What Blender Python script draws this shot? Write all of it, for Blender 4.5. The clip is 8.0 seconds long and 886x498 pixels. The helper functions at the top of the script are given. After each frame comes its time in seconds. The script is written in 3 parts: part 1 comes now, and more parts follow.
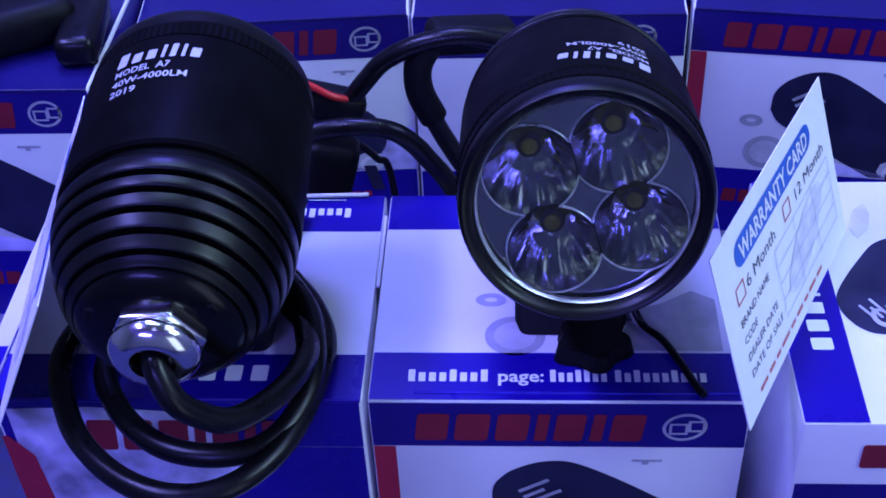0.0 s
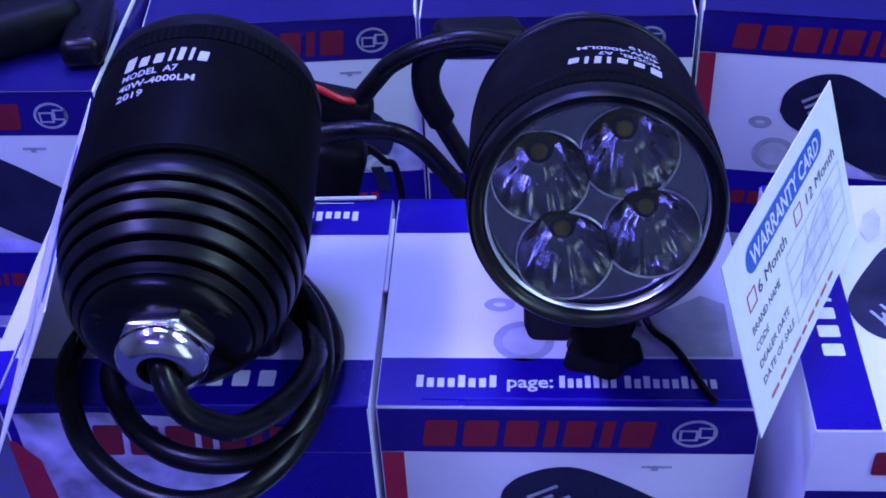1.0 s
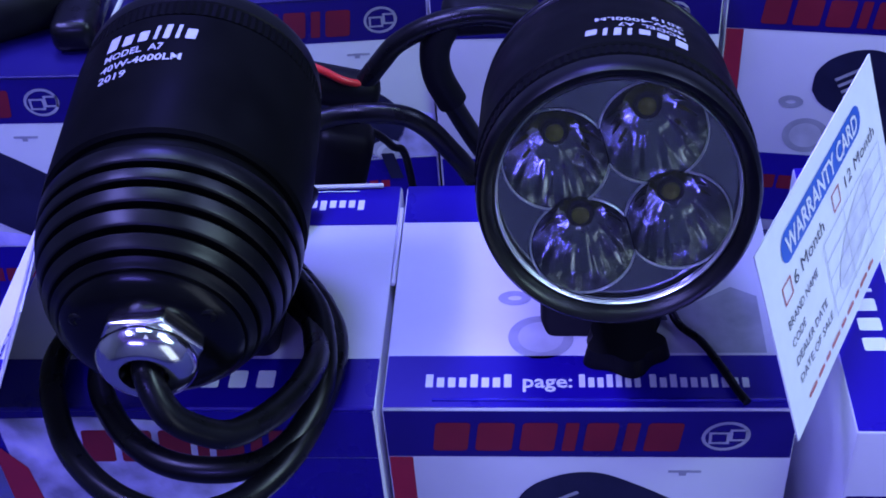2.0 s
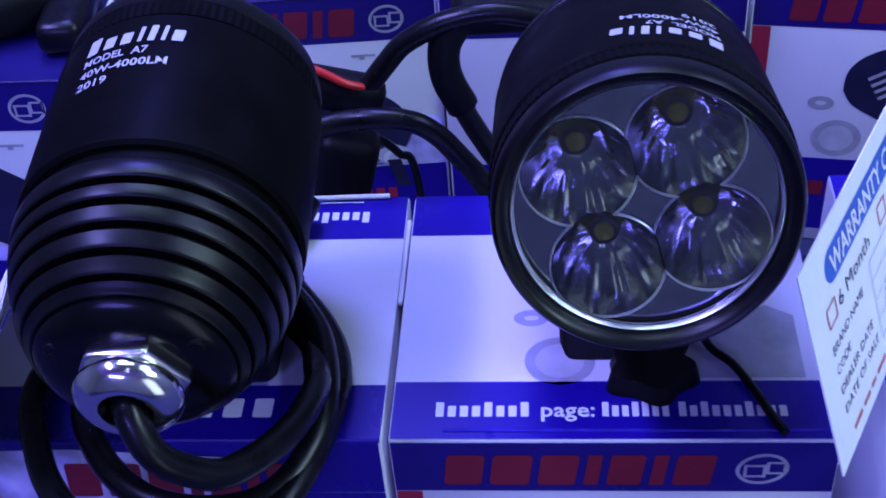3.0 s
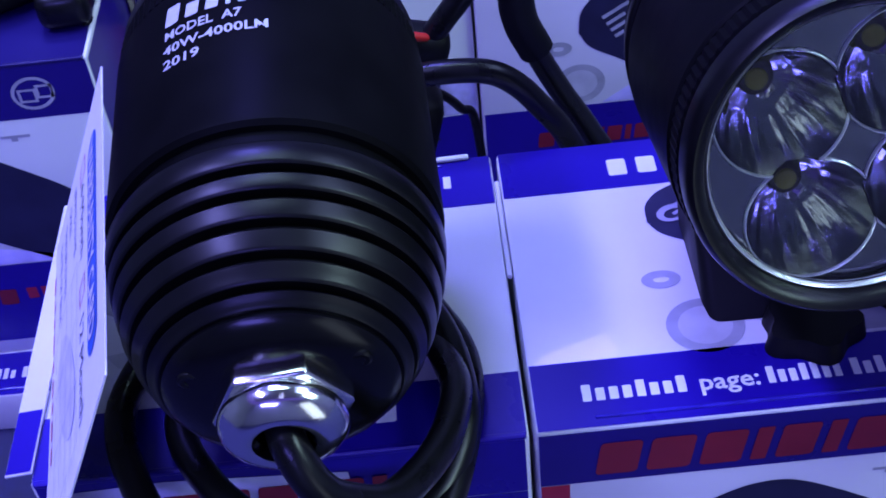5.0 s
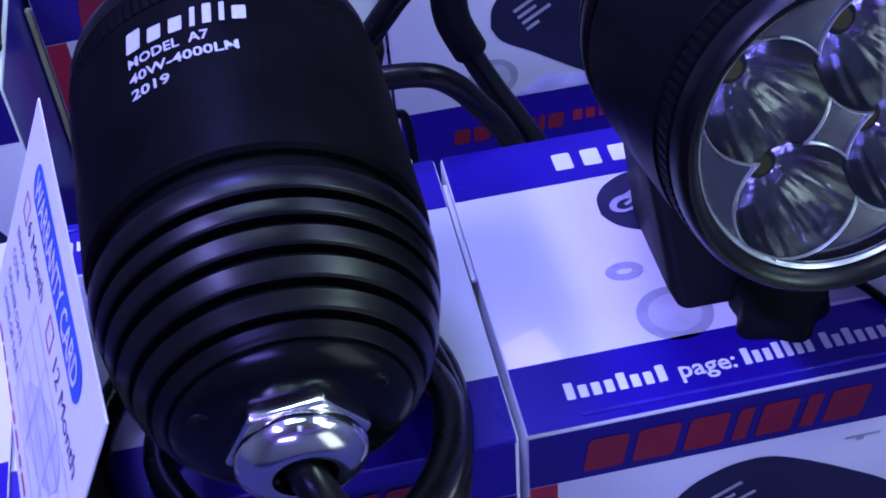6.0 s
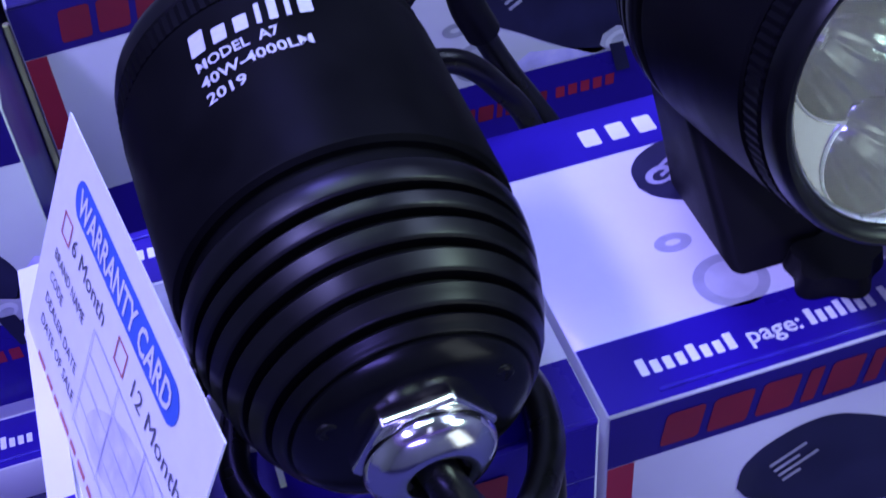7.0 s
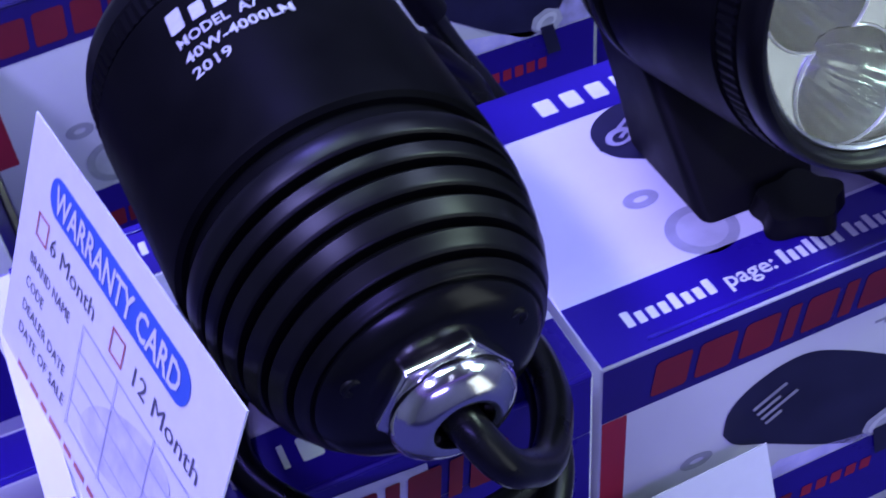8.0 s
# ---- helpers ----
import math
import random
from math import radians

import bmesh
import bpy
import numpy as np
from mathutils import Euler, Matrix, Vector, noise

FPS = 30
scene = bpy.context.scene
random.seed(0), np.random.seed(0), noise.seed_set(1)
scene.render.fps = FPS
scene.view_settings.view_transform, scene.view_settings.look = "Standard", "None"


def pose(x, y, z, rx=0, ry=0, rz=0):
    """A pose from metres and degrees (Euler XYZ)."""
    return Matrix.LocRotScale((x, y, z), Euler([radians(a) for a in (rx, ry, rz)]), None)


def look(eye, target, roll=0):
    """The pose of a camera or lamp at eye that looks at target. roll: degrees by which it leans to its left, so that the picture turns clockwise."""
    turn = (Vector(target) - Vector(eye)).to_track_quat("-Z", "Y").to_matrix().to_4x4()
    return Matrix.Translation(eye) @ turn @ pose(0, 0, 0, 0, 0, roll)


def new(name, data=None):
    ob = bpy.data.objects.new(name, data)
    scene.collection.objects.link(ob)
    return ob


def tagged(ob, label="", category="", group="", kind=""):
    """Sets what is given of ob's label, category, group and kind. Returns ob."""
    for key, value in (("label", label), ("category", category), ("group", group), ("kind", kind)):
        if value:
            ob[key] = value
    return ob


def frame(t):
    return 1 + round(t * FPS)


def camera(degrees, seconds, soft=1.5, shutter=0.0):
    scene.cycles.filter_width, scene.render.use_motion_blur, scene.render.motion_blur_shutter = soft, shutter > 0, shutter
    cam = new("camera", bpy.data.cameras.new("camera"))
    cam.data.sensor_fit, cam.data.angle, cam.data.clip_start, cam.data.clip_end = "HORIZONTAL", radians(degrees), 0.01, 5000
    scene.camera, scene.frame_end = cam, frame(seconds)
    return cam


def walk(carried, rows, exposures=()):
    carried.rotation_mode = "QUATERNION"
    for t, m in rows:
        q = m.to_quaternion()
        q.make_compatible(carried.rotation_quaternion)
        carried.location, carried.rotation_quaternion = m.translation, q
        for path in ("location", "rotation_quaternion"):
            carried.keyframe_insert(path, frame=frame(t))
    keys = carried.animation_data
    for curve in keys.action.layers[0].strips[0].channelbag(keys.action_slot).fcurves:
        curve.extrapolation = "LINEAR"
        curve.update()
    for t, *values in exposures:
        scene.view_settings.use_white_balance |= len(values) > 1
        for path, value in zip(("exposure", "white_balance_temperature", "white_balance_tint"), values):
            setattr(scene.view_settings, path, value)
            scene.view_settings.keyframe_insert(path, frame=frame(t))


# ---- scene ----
cam = camera(38.0, 8.0, soft=1.7, shutter=0.5)
PATH = [
    (0, (0.04339, -0.25337, 0.39633), (-0.0701, 1.2597, -0.9067), -2.90),
    (0.5, (0.0429, -0.2524, 0.39695), (-0.0741, 1.2602, -0.9063), -2.99),
    (1, (0.04178, -0.24969, 0.3968), (-0.0773, 1.2585, -0.9113), -2.97),
    (1.5, (0.04115, -0.24265, 0.39159), (-0.0847, 1.2641, -0.9176), -3.06),
    (1.7, (0.0439, -0.23733, 0.38659), (-0.0992, 1.2598, -0.9318), -3.84),
    (3, (0.04158, -0.20642, 0.36563), (-0.1287, 1.2871, -0.9536), -5.06),
    (3.5, (0.03422, -0.19318, 0.36016), (-0.1632, 1.2791, -0.9791), -5.97),
    (4, (0.01456, -0.18481, 0.35373), (-0.1313, 1.2741, -1.0065), -6.10),
    (4.5, (-0.00108, -0.17567, 0.3481), (-0.0967, 1.2669, -1.0338), -6.89),
    (4.7, (-0.00655, -0.17459, 0.34781), (-0.0778, 1.2643, -1.0394), -6.82),
    (6, (-0.0382, -0.1643, 0.34986), (0.1607, 1.2312, -1.0689), -4.84),
    (6.5, (-0.06081, -0.15772, 0.34972), (0.236, 1.2133, -1.0758), -4.35),
    (7, (-0.07243, -0.15097, 0.34729), (0.2767, 1.1934, -1.0918), -5.05),
    (7.5, (-0.08744, -0.15084, 0.33672), (0.3412, 1.162, -1.1099), -4.89),
    (8, (-0.09191, -0.15409, 0.34076), (0.4044, 1.1634, -1.0798), -5.65),
]
EXPOSURES = [(0.0, 0.03, 6400, 12), (3.5, 0.09, 7000, 6), (6.0, 0.20, 7600, 1), (8.0, 0.26, 9000, -4)]
walk(cam, [(t, look(eye, target, roll)) for t, eye, target, roll in PATH], EXPOSURES)

# ---------------------------------------------------------------- light
world = bpy.data.worlds.new("shop_air")
scene.world = world
world.use_nodes = True
world.node_tree.nodes["Background"].inputs["Color"].default_value = (0.14, 0.10, 0.75, 1)
world.node_tree.nodes["Background"].inputs["Strength"].default_value = 0.55


def area_lamp(name, eye, target, size_x, size_y, watts, colour):
    data = bpy.data.lights.new(name, "AREA")
    data.shape, data.size, data.size_y, data.energy, data.color = "RECTANGLE", size_x, size_y, watts, colour
    ob = new(name, data)
    ob.matrix_world = look(eye, target)
    return ob


area_lamp("white_tube_light", (0.00, 0.36, 1.88), (0.04, 0.02, 0.12), 0.8, 0.30, 8.8, (0.50, 0.75, 1.0))
area_lamp("blue_strip_light", (1.0, 0.10, 1.45), (0.05, 0.03, 0.12), 1.0, 0.45, 11, (0.36, 0.47, 1.0))
area_lamp("blue_strip_light", (-0.80, -0.10, 1.60), (0.0, 0.03, 0.12), 0.9, 0.12, 40, (0.24, 0.24, 1.0))
# added violet fill, low in front, to brighten the upright box faces
area_lamp("front_fill_light", (-0.4, -1.45, 0.95), (0, 0.0, 0.1), 0.6, 0.12, 10, (0.16, 0.14, 1.0))
area_lamp("rear_strip_light", (-0.26, 0.85, 1.80), (0.0, 0.05, 0.12), 0.32, 0.32, 32, (0.14, 0.13, 1.0))
# added panel with no window behind it: brightens the right card and chrome
area_lamp("right_fill_light", (1.5, -0.50, 1.30), (0.10, 0.0, 0.15), 0.60, 0.45, 16.0, (0.54, 0.82, 1.0))
# unseen tall panel, no door here: added for the lens and bezel to reflect
area_lamp("lens_fill_light", (1.40, -1.80, 0.15), (0.05, 0.0, 0.2), 0.8, 1.7, 6.5, (0.60, 0.72, 1.0))
# weak unseen fill from above, narrow so that it streaks in the reflectors
area_lamp("overhead_fill_light", (0.3, -1.5, 2.5), (0.2, -1.5, 0), 1.2, 0.10, 2, (0.42, 0.46, 1.0))

# ---------------------------------------------------------------- materials


def material(name, colour, rough=0.5, metal=0.0, vary=0.12, scale=60.0, bump=0.0, bump_scale=900.0, coat=0.0, spec=0.5):
    mat = bpy.data.materials.new(name)
    mat.use_nodes = True
    nt = mat.node_tree
    b = nt.nodes["Principled BSDF"]
    b.inputs["Roughness"].default_value = rough
    b.inputs["Metallic"].default_value = metal
    b.inputs["Coat Weight"].default_value = coat
    b.inputs["Specular IOR Level"].default_value = spec
    tc = nt.nodes.new("ShaderNodeTexCoord")
    n1 = nt.nodes.new("ShaderNodeTexNoise")
    n1.inputs["Scale"].default_value = scale
    n1.inputs["Detail"].default_value = 5
    nt.links.new(tc.outputs["Object"], n1.inputs["Vector"])
    ramp = nt.nodes.new("ShaderNodeMapRange")
    ramp.inputs["From Min"].default_value, ramp.inputs["From Max"].default_value = 0.3, 0.7
    ramp.inputs["To Min"].default_value, ramp.inputs["To Max"].default_value = 1 - vary, 1 + vary
    nt.links.new(n1.outputs["Fac"], ramp.inputs["Value"])
    mul = nt.nodes.new("ShaderNodeVectorMath")
    mul.operation = "SCALE"
    mul.inputs[0].default_value = colour
    nt.links.new(ramp.outputs["Result"], mul.inputs["Scale"])
    nt.links.new(mul.outputs["Vector"], b.inputs["Base Color"])
    rr = nt.nodes.new("ShaderNodeMapRange")
    rr.inputs["From Min"].default_value, rr.inputs["From Max"].default_value = 0.3, 0.7
    rr.inputs["To Min"].default_value, rr.inputs["To Max"].default_value = rough * 0.85, min(1, rough * 1.15)
    nt.links.new(n1.outputs["Fac"], rr.inputs["Value"])
    nt.links.new(rr.outputs["Result"], b.inputs["Roughness"])
    if bump:
        n2 = nt.nodes.new("ShaderNodeTexNoise")
        n2.inputs["Scale"].default_value = bump_scale
        n2.inputs["Detail"].default_value = 4
        nt.links.new(tc.outputs["Object"], n2.inputs["Vector"])
        bp = nt.nodes.new("ShaderNodeBump")
        bp.inputs["Strength"].default_value = bump
        bp.inputs["Distance"].default_value = 0.0004
        nt.links.new(n2.outputs["Fac"], bp.inputs["Height"])
        nt.links.new(bp.outputs["Normal"], b.inputs["Normal"])
    return mat


M_BOARD = material("white_coated_board", (0.78, 0.78, 0.80), 0.34, vary=0.08, scale=16, bump=0.22, bump_scale=60, coat=0.2)
M_BLUE = material("blue_print", (0.012, 0.003, 0.26), 0.30, vary=0.10, scale=30, bump=0.05, bump_scale=90, coat=0.1, spec=0.35)
M_NAVY = material("navy_print", (0.014, 0.006, 0.17), 0.30, vary=0.15, scale=30, coat=0.1, spec=0.35)
M_RED_WORD = material("dark_red_overprint", (0.24, 0.012, 0.028), 0.4, vary=0.15)
M_RED = material("red_print", (0.42, 0.018, 0.05), 0.4, vary=0.10)
M_FOLD = material("glossy_blue_fold", (0.03, 0.02, 0.36), 0.16, vary=0.2, scale=200, bump=0.2, bump_scale=300, coat=0.8)
M_WHITE_INK = material("white_print", (0.82, 0.82, 0.84), 0.4, vary=0.03)
M_GREY_PRINT = material("grey_print", (0.42, 0.42, 0.47), 0.38, vary=0.16, scale=140)
M_PALE_PRINT = material("pale_grey_print", (0.58, 0.58, 0.62), 0.38, vary=0.12, scale=120)
M_DARK_PRINT = material("dark_print", (0.018, 0.018, 0.05), 0.34, vary=0.3, scale=60)
M_MIST_PRINT = material("mist_print", (0.60, 0.55, 0.92), 0.35, vary=0.6, scale=55)
M_CARD = material("card_paper", (0.86, 0.87, 0.88), 0.55, vary=0.02, scale=200, bump=0.03)
M_PILL = material("card_blue_ink", (0.03, 0.13, 0.55), 0.5, vary=0.05)
M_INK = material("black_ink", (0.10, 0.10, 0.13), 0.6, vary=0.1)
M_FAINT = material("faint_grey_ink", (0.55, 0.56, 0.62), 0.6, vary=0.1)
M_WATER = material("watermark_ink", (0.72, 0.72, 0.79), 0.55, vary=0.14, scale=160)
M_REDINK = material("red_ink", (0.55, 0.16, 0.16), 0.6, vary=0.1)
M_BODY = material("black_anodised_aluminium", (0.0035, 0.0035, 0.004), 0.44, vary=0.2, scale=80, bump=0.05, bump_scale=2500, spec=0.032)
M_FIN = material("black_satin_fin", (0.003, 0.003, 0.0035), 0.34, vary=0.15, scale=120, spec=0.26)
M_CAP = material("glossy_black_cap", (0.003, 0.003, 0.0035), 0.22, vary=0.15, scale=120, spec=0.28)
M_RUBBER = material("black_rubber_sheath", (0.004, 0.004, 0.005), 0.30, vary=0.2, scale=150, bump=0.06, bump_scale=700, spec=0.28)
M_PLASTIC = material("black_plastic", (0.005, 0.005, 0.006), 0.5, vary=0.2, scale=100, bump=0.08, bump_scale=1200, spec=0.15)
M_CHROME = material("polished_chrome", (0.82, 0.82, 0.79), 0.15, metal=1.0, vary=0.04)
M_RING = material("satin_chrome_ring", (0.82, 0.82, 0.84), 0.30, metal=1.0, vary=0.04)
M_FRAME = material("grey_metallised_plate", (0.30, 0.31, 0.31), 0.13, metal=1.0, vary=0.1, scale=200)
M_LAMP_INK = material("lamp_white_print", (0.50, 0.50, 0.52), 0.5, vary=0.06, scale=900)
M_LID = material("dark_blue_lid_print", (0.008, 0.004, 0.09), 0.34, vary=0.15, scale=30)
M_REFLECTOR = material("reflector_chrome", (0.50, 0.52, 0.50), 0.07, metal=1.0, vary=0.05, scale=300, bump=0.30, bump_scale=220)
M_LED = material("yellow_phosphor", (0.085, 0.090, 0.010), 0.8, vary=0.1, spec=0.08)
M_LEDBASE = material("led_base", (0.020, 0.021, 0.012), 0.7, vary=0.1, spec=0.1)
M_MASK = material("grey_mask_plate", (0.018, 0.018, 0.02), 0.25, vary=0.15)
M_WIRE = material("red_wire_sheath", (0.55, 0.02, 0.02), 0.35, vary=0.1)
M_TAPE = material("yellowed_board_edge", (0.45, 0.42, 0.25), 0.6, vary=0.2, scale=60)
M_SHELF = material("dark_blue_cloth", (0.02, 0.02, 0.08), 0.8, vary=0.3, scale=120, bump=0.2)
M_WALL = material("painted_wall", (0.26, 0.26, 0.30), 0.7, vary=0.08, scale=4)


def glass_material():
    mat = bpy.data.materials.new("clear_lens")
    mat.use_nodes = True
    b = mat.node_tree.nodes["Principled BSDF"]
    b.inputs["Base Color"].default_value = (0.95, 0.97, 1, 1)
    b.inputs["Roughness"].default_value = 0.02
    b.inputs["IOR"].default_value = 1.45
    b.inputs["Transmission Weight"].default_value = 1.0
    return mat


M_GLASS = glass_material()

# ---------------------------------------------------------------- mesh helpers
EPS = 0.00018


def finish(name, bm, mat, smooth=False):
    me = bpy.data.meshes.new(name)
    bmesh.ops.recalc_face_normals(bm, faces=bm.faces)
    bm.to_mesh(me)
    bm.free()
    me.materials.append(mat)
    if smooth:
        me.polygons.foreach_set("use_smooth", [True] * len(me.polygons))
        me.set_sharp_from_angle(angle=radians(38))
    return new(name, me)


def part(name, bm, mat, parent, label="", smooth=False):
    ob = finish(name, bm, mat, smooth)
    ob.parent = parent
    if label:
        tagged(ob, label)
    return ob


def thing(name, m, label, category, group="", kind=""):
    ob = new(name)
    ob.empty_display_size = 0.02
    ob.matrix_world = m
    return tagged(ob, label, category, group, kind)


def block(bm, size, m, bevel=0.0, segments=2):
    made = bmesh.ops.create_cube(bm, size=1.0, matrix=m @ Matrix.Diagonal((*size, 1)))
    if bevel:
        edges = {e for v in made["verts"] for e in v.link_edges}
        bmesh.ops.bevel(bm, geom=list(edges), offset=bevel, segments=segments, affect="EDGES", profile=0.5)
    return bm


def polygon(bm, pts, m):
    bm.faces.new([bm.verts.new(m @ Vector((x, y, 0))) for x, y in pts])
    return bm


def rect(bm, x0, y0, x1, y1, m, slant=0.0):
    h = (y1 - y0) * slant
    return polygon(bm, [(x0, y0), (x1, y0), (x1 + h, y1), (x0 + h, y1)], m)


def rounded(x0, y0, x1, y1, r, n=5):
    pts = []
    for cx, cy, a0 in ((x1 - r, y0 + r, -90), (x1 - r, y1 - r, 0), (x0 + r, y1 - r, 90), (x0 + r, y0 + r, 180)):
        for k in range(n + 1):
            a = radians(a0 + 90 * k / n)
            pts.append((cx + r * math.cos(a), cy + r * math.sin(a)))
    return pts


def ellipse(cx, cy, rx, ry, turn=0.0, n=28):
    c, s = math.cos(radians(turn)), math.sin(radians(turn))
    out = []
    for k in range(n):
        u, v = rx * math.cos(2 * math.pi * k / n), ry * math.sin(2 * math.pi * k / n)
        out.append((cx + u * c - v * s, cy + u * s + v * c))
    return out


def ring_flat(bm, outer, inner, m):
    a = [bm.verts.new(m @ Vector((x, y, 0))) for x, y in outer]
    b = [bm.verts.new(m @ Vector((x, y, 0))) for x, y in inner]
    n = len(a)
    for k in range(n):
        bm.faces.new((a[k], a[(k + 1) % n], b[(k + 1) % n], b[k]))
    return bm


def frame_line(bm, x0, y0, x1, y1, w, m):
    rect(bm, x0, y0, x1, y0 + w, m), rect(bm, x0, y1 - w, x1, y1, m)
    rect(bm, x0, y0 + w, x0 + w, y1 - w, m), rect(bm, x1 - w, y0 + w, x1, y1 - w, m)
    return bm


def lathe(bm, profile, n=64, cap=True):
    """Turn (s, r) pairs about the y axis."""
    rings = []
    for s, r in profile:
        rings.append([bm.verts.new((r * math.cos(2 * math.pi * k / n), s, r * math.sin(2 * math.pi * k / n))) for k in range(n)])
    for a, b in zip(rings, rings[1:]):
        for k in range(n):
            bm.faces.new((a[k], a[(k + 1) % n], b[(k + 1) % n], b[k]))
    if cap:
        bm.faces.new(rings[0]), bm.faces.new(rings[-1])
    return bm


def smooth_line(pts, steps=8):
    """Points along a Catmull-Rom line."""
    P = [Vector(p) for p in pts]
    P = [2 * P[0] - P[1]] + P + [2 * P[-1] - P[-2]]
    out = []
    for i in range(1, len(P) - 2):
        for k in range(steps):
            t = k / steps
            a, b, c, d = P[i - 1], P[i], P[i + 1], P[i + 2]
            out.append(0.5 * (2 * b + (c - a) * t + (2 * a - 5 * b + 4 * c - d) * t * t + (3 * b - a - 3 * c + d) * t ** 3))
    return out + [P[-2]]


def tube(bm, pts, radius, n=14, steps=8):
    line = smooth_line(pts, steps)
    rings, side = [], None
    for i, p in enumerate(line):
        d = (line[min(i + 1, len(line) - 1)] - line[max(i - 1, 0)]).normalized()
        if side is None:
            side = d.orthogonal().normalized()
        side = (side - d * side.dot(d)).normalized()
        up = d.cross(side)
        rings.append([bm.verts.new(p + radius * (side * math.cos(2 * math.pi * k / n) + up * math.sin(2 * math.pi * k / n))) for k in range(n)])
    for a, b in zip(rings, rings[1:]):
        for k in range(n):
            bm.faces.new((a[k], a[(k + 1) % n], b[(k + 1) % n], b[k]))
    bm.faces.new(rings[0]), bm.faces.new(rings[-1])
    return bm


def letters(bm, text, size, m, width=None, bold=0.0):
    """Words in the built-in font, laid flat; m puts their lower left corner. Returns their width."""
    data = bpy.data.curves.new("words", "FONT")
    data.body, data.size, data.offset, data.resolution_u = text, size, bold, 2
    ob = bpy.data.objects.new("words", data)
    scene.collection.objects.link(ob)
    me = bpy.data.meshes.new_from_object(ob.evaluated_get(bpy.context.evaluated_depsgraph_get()))
    xs = [v.co.x for v in me.vertices]
    full = max(xs) - min(xs)
    k = width / full if width else 1.0
    me.transform(m @ Matrix.Diagonal((k, 1, 1, 1)))
    bm.from_mesh(me)
    bpy.data.meshes.remove(me)
    bpy.data.objects.remove(ob)
    bpy.data.curves.remove(data)
    return full * k


WORD_MARK = (1.0, 1.05, 1.0, 0.38, 0.9, 0.38, 1.0)


def plain_block(bm, x0, y0, x1, y1, m, slant=0.0):
    """A plain solid block with rounded corners, standing for one sign of a brand's word."""
    lean = Matrix.Identity(4)
    lean[0][1] = slant
    w, h = x1 - x0, y1 - y0
    return polygon(bm, rounded(0, 0, w, h, 0.12 * min(w, h), 3), m @ Matrix.Translation((x0, y0, 0)) @ lean)


def word_mark(parent, mat, x0, y0, x1, y1, m, slant=0.0):
    """A brand's word as a row of plain blocks."""
    gap = 0.22
    unit = (x1 - x0) / (sum(WORD_MARK) + gap * (len(WORD_MARK) - 1))
    x = x0
    for w in WORD_MARK:
        bm = bmesh.new()
        plain_block(bm, x, y0, x + w * unit, y1, m, slant)
        part("word_block", bm, mat, parent)
        x += (w + gap) * unit


# ---------------------------------------------------------------- printed cartons
BW, BD, BH = 0.111, 0.096, 0.120


def lamp_picture(parent, m, k=1.0, flip=False):
    """The printed lamp: a dark slanting body with a bright nut, beside pale rings."""
    f = -1 if flip else 1
    bm = bmesh.new()
    body = [(-28, 6), (-27.5, 13), (-25, 17.5), (-21, 21), (-14, 24), (-6, 24), (4, 19), (16, 11), (25, 4), (29, -3), (29.5, -10), (26, -17), (20, -22), (14, -23), (8, -20), (-2, -14), (-14, -6), (-24, 0)]
    loop = smooth_line([(f * x * k / 1000, y * k / 1000, 0) for x, y in body + body[:1]], 5)[:-1]
    polygon(bm, [(p.x, p.y) for p in loop], m)
    part("printed_lamp_body", bm, M_DARK_PRINT, parent, "dark printed lamp picture")
    up = m @ Matrix.Translation((0, 0, EPS))
    bm = bmesh.new()
    for x, y, w in ((-20, 10.5, 10), (-18.6, 7.9, 7), (-17.2, 5.4, 11), (-15.8, 2.9, 5)):
        a = Matrix.Translation((f * x * k / 1000, y * k / 1000, 0)) @ pose(0, 0, 0, 0, 0, f * 32)
        rect(bm, 0, 0, f * w * k / 1000, 1.3 * k / 1000, up @ a)
    tagged(part("printed_lettering", bm, M_GREY_PRINT, parent), kind="stuff")
    bm = bmesh.new()
    polygon(bm, [(f * x * k / 1000, y * k / 1000) for x, y in ((17, -16), (22, -13.5), (27, -15.5), (28.5, -20), (25, -24), (19, -23.5), (16, -20))], up)
    part("printed_nut", bm, M_PALE_PRINT, parent, "silver printed nut")
    bm = bmesh.new()
    ring_flat(bm, ellipse(f * 0.0220 * k, -0.0190 * k, 0.0044 * k, 0.0030 * k, 30), ellipse(f * 0.0224 * k, -0.0194 * k, 0.0026 * k, 0.0017 * k, 30), up @ Matrix.Translation((0, 0, EPS)))
    part("printed_nut_rim", bm, M_WHITE_INK, parent)
    bm = bmesh.new()
    rect(bm, f * 0.0225 * k, -0.0330 * k, f * 0.0275 * k, -0.0205 * k, up @ Matrix.Translation((0, 0, 2 * EPS)), -0.25 * f)
    part("printed_cable", bm, M_DARK_PRINT, parent, "dark printed cable")


def rings_picture(parent, m, k=1.0):
    bm = bmesh.new()
    ring_flat(bm, ellipse(0, 0, 0.0092 * k, 0.0085 * k), ellipse(0, 0, 0.0064 * k, 0.006 * k), m)
    part("printed_ring", bm, M_GREY_PRINT, parent, "pale grey printed rubber ring")
    bm = bmesh.new()
    ring_flat(bm, ellipse(-0.0075 * k, 0.0160 * k, 0.0048 * k, 0.003 * k), ellipse(-0.0075 * k, 0.0160 * k, 0.002 * k, 0.001 * k), m)
    part("printed_ring", bm, M_GREY_PRINT, parent)
    bm = bmesh.new()
    polygon(bm, ellipse(0, 0, 0.0064 * k, 0.006 * k), m)
    part("printed_ring_centre", bm, M_PALE_PRINT, parent)


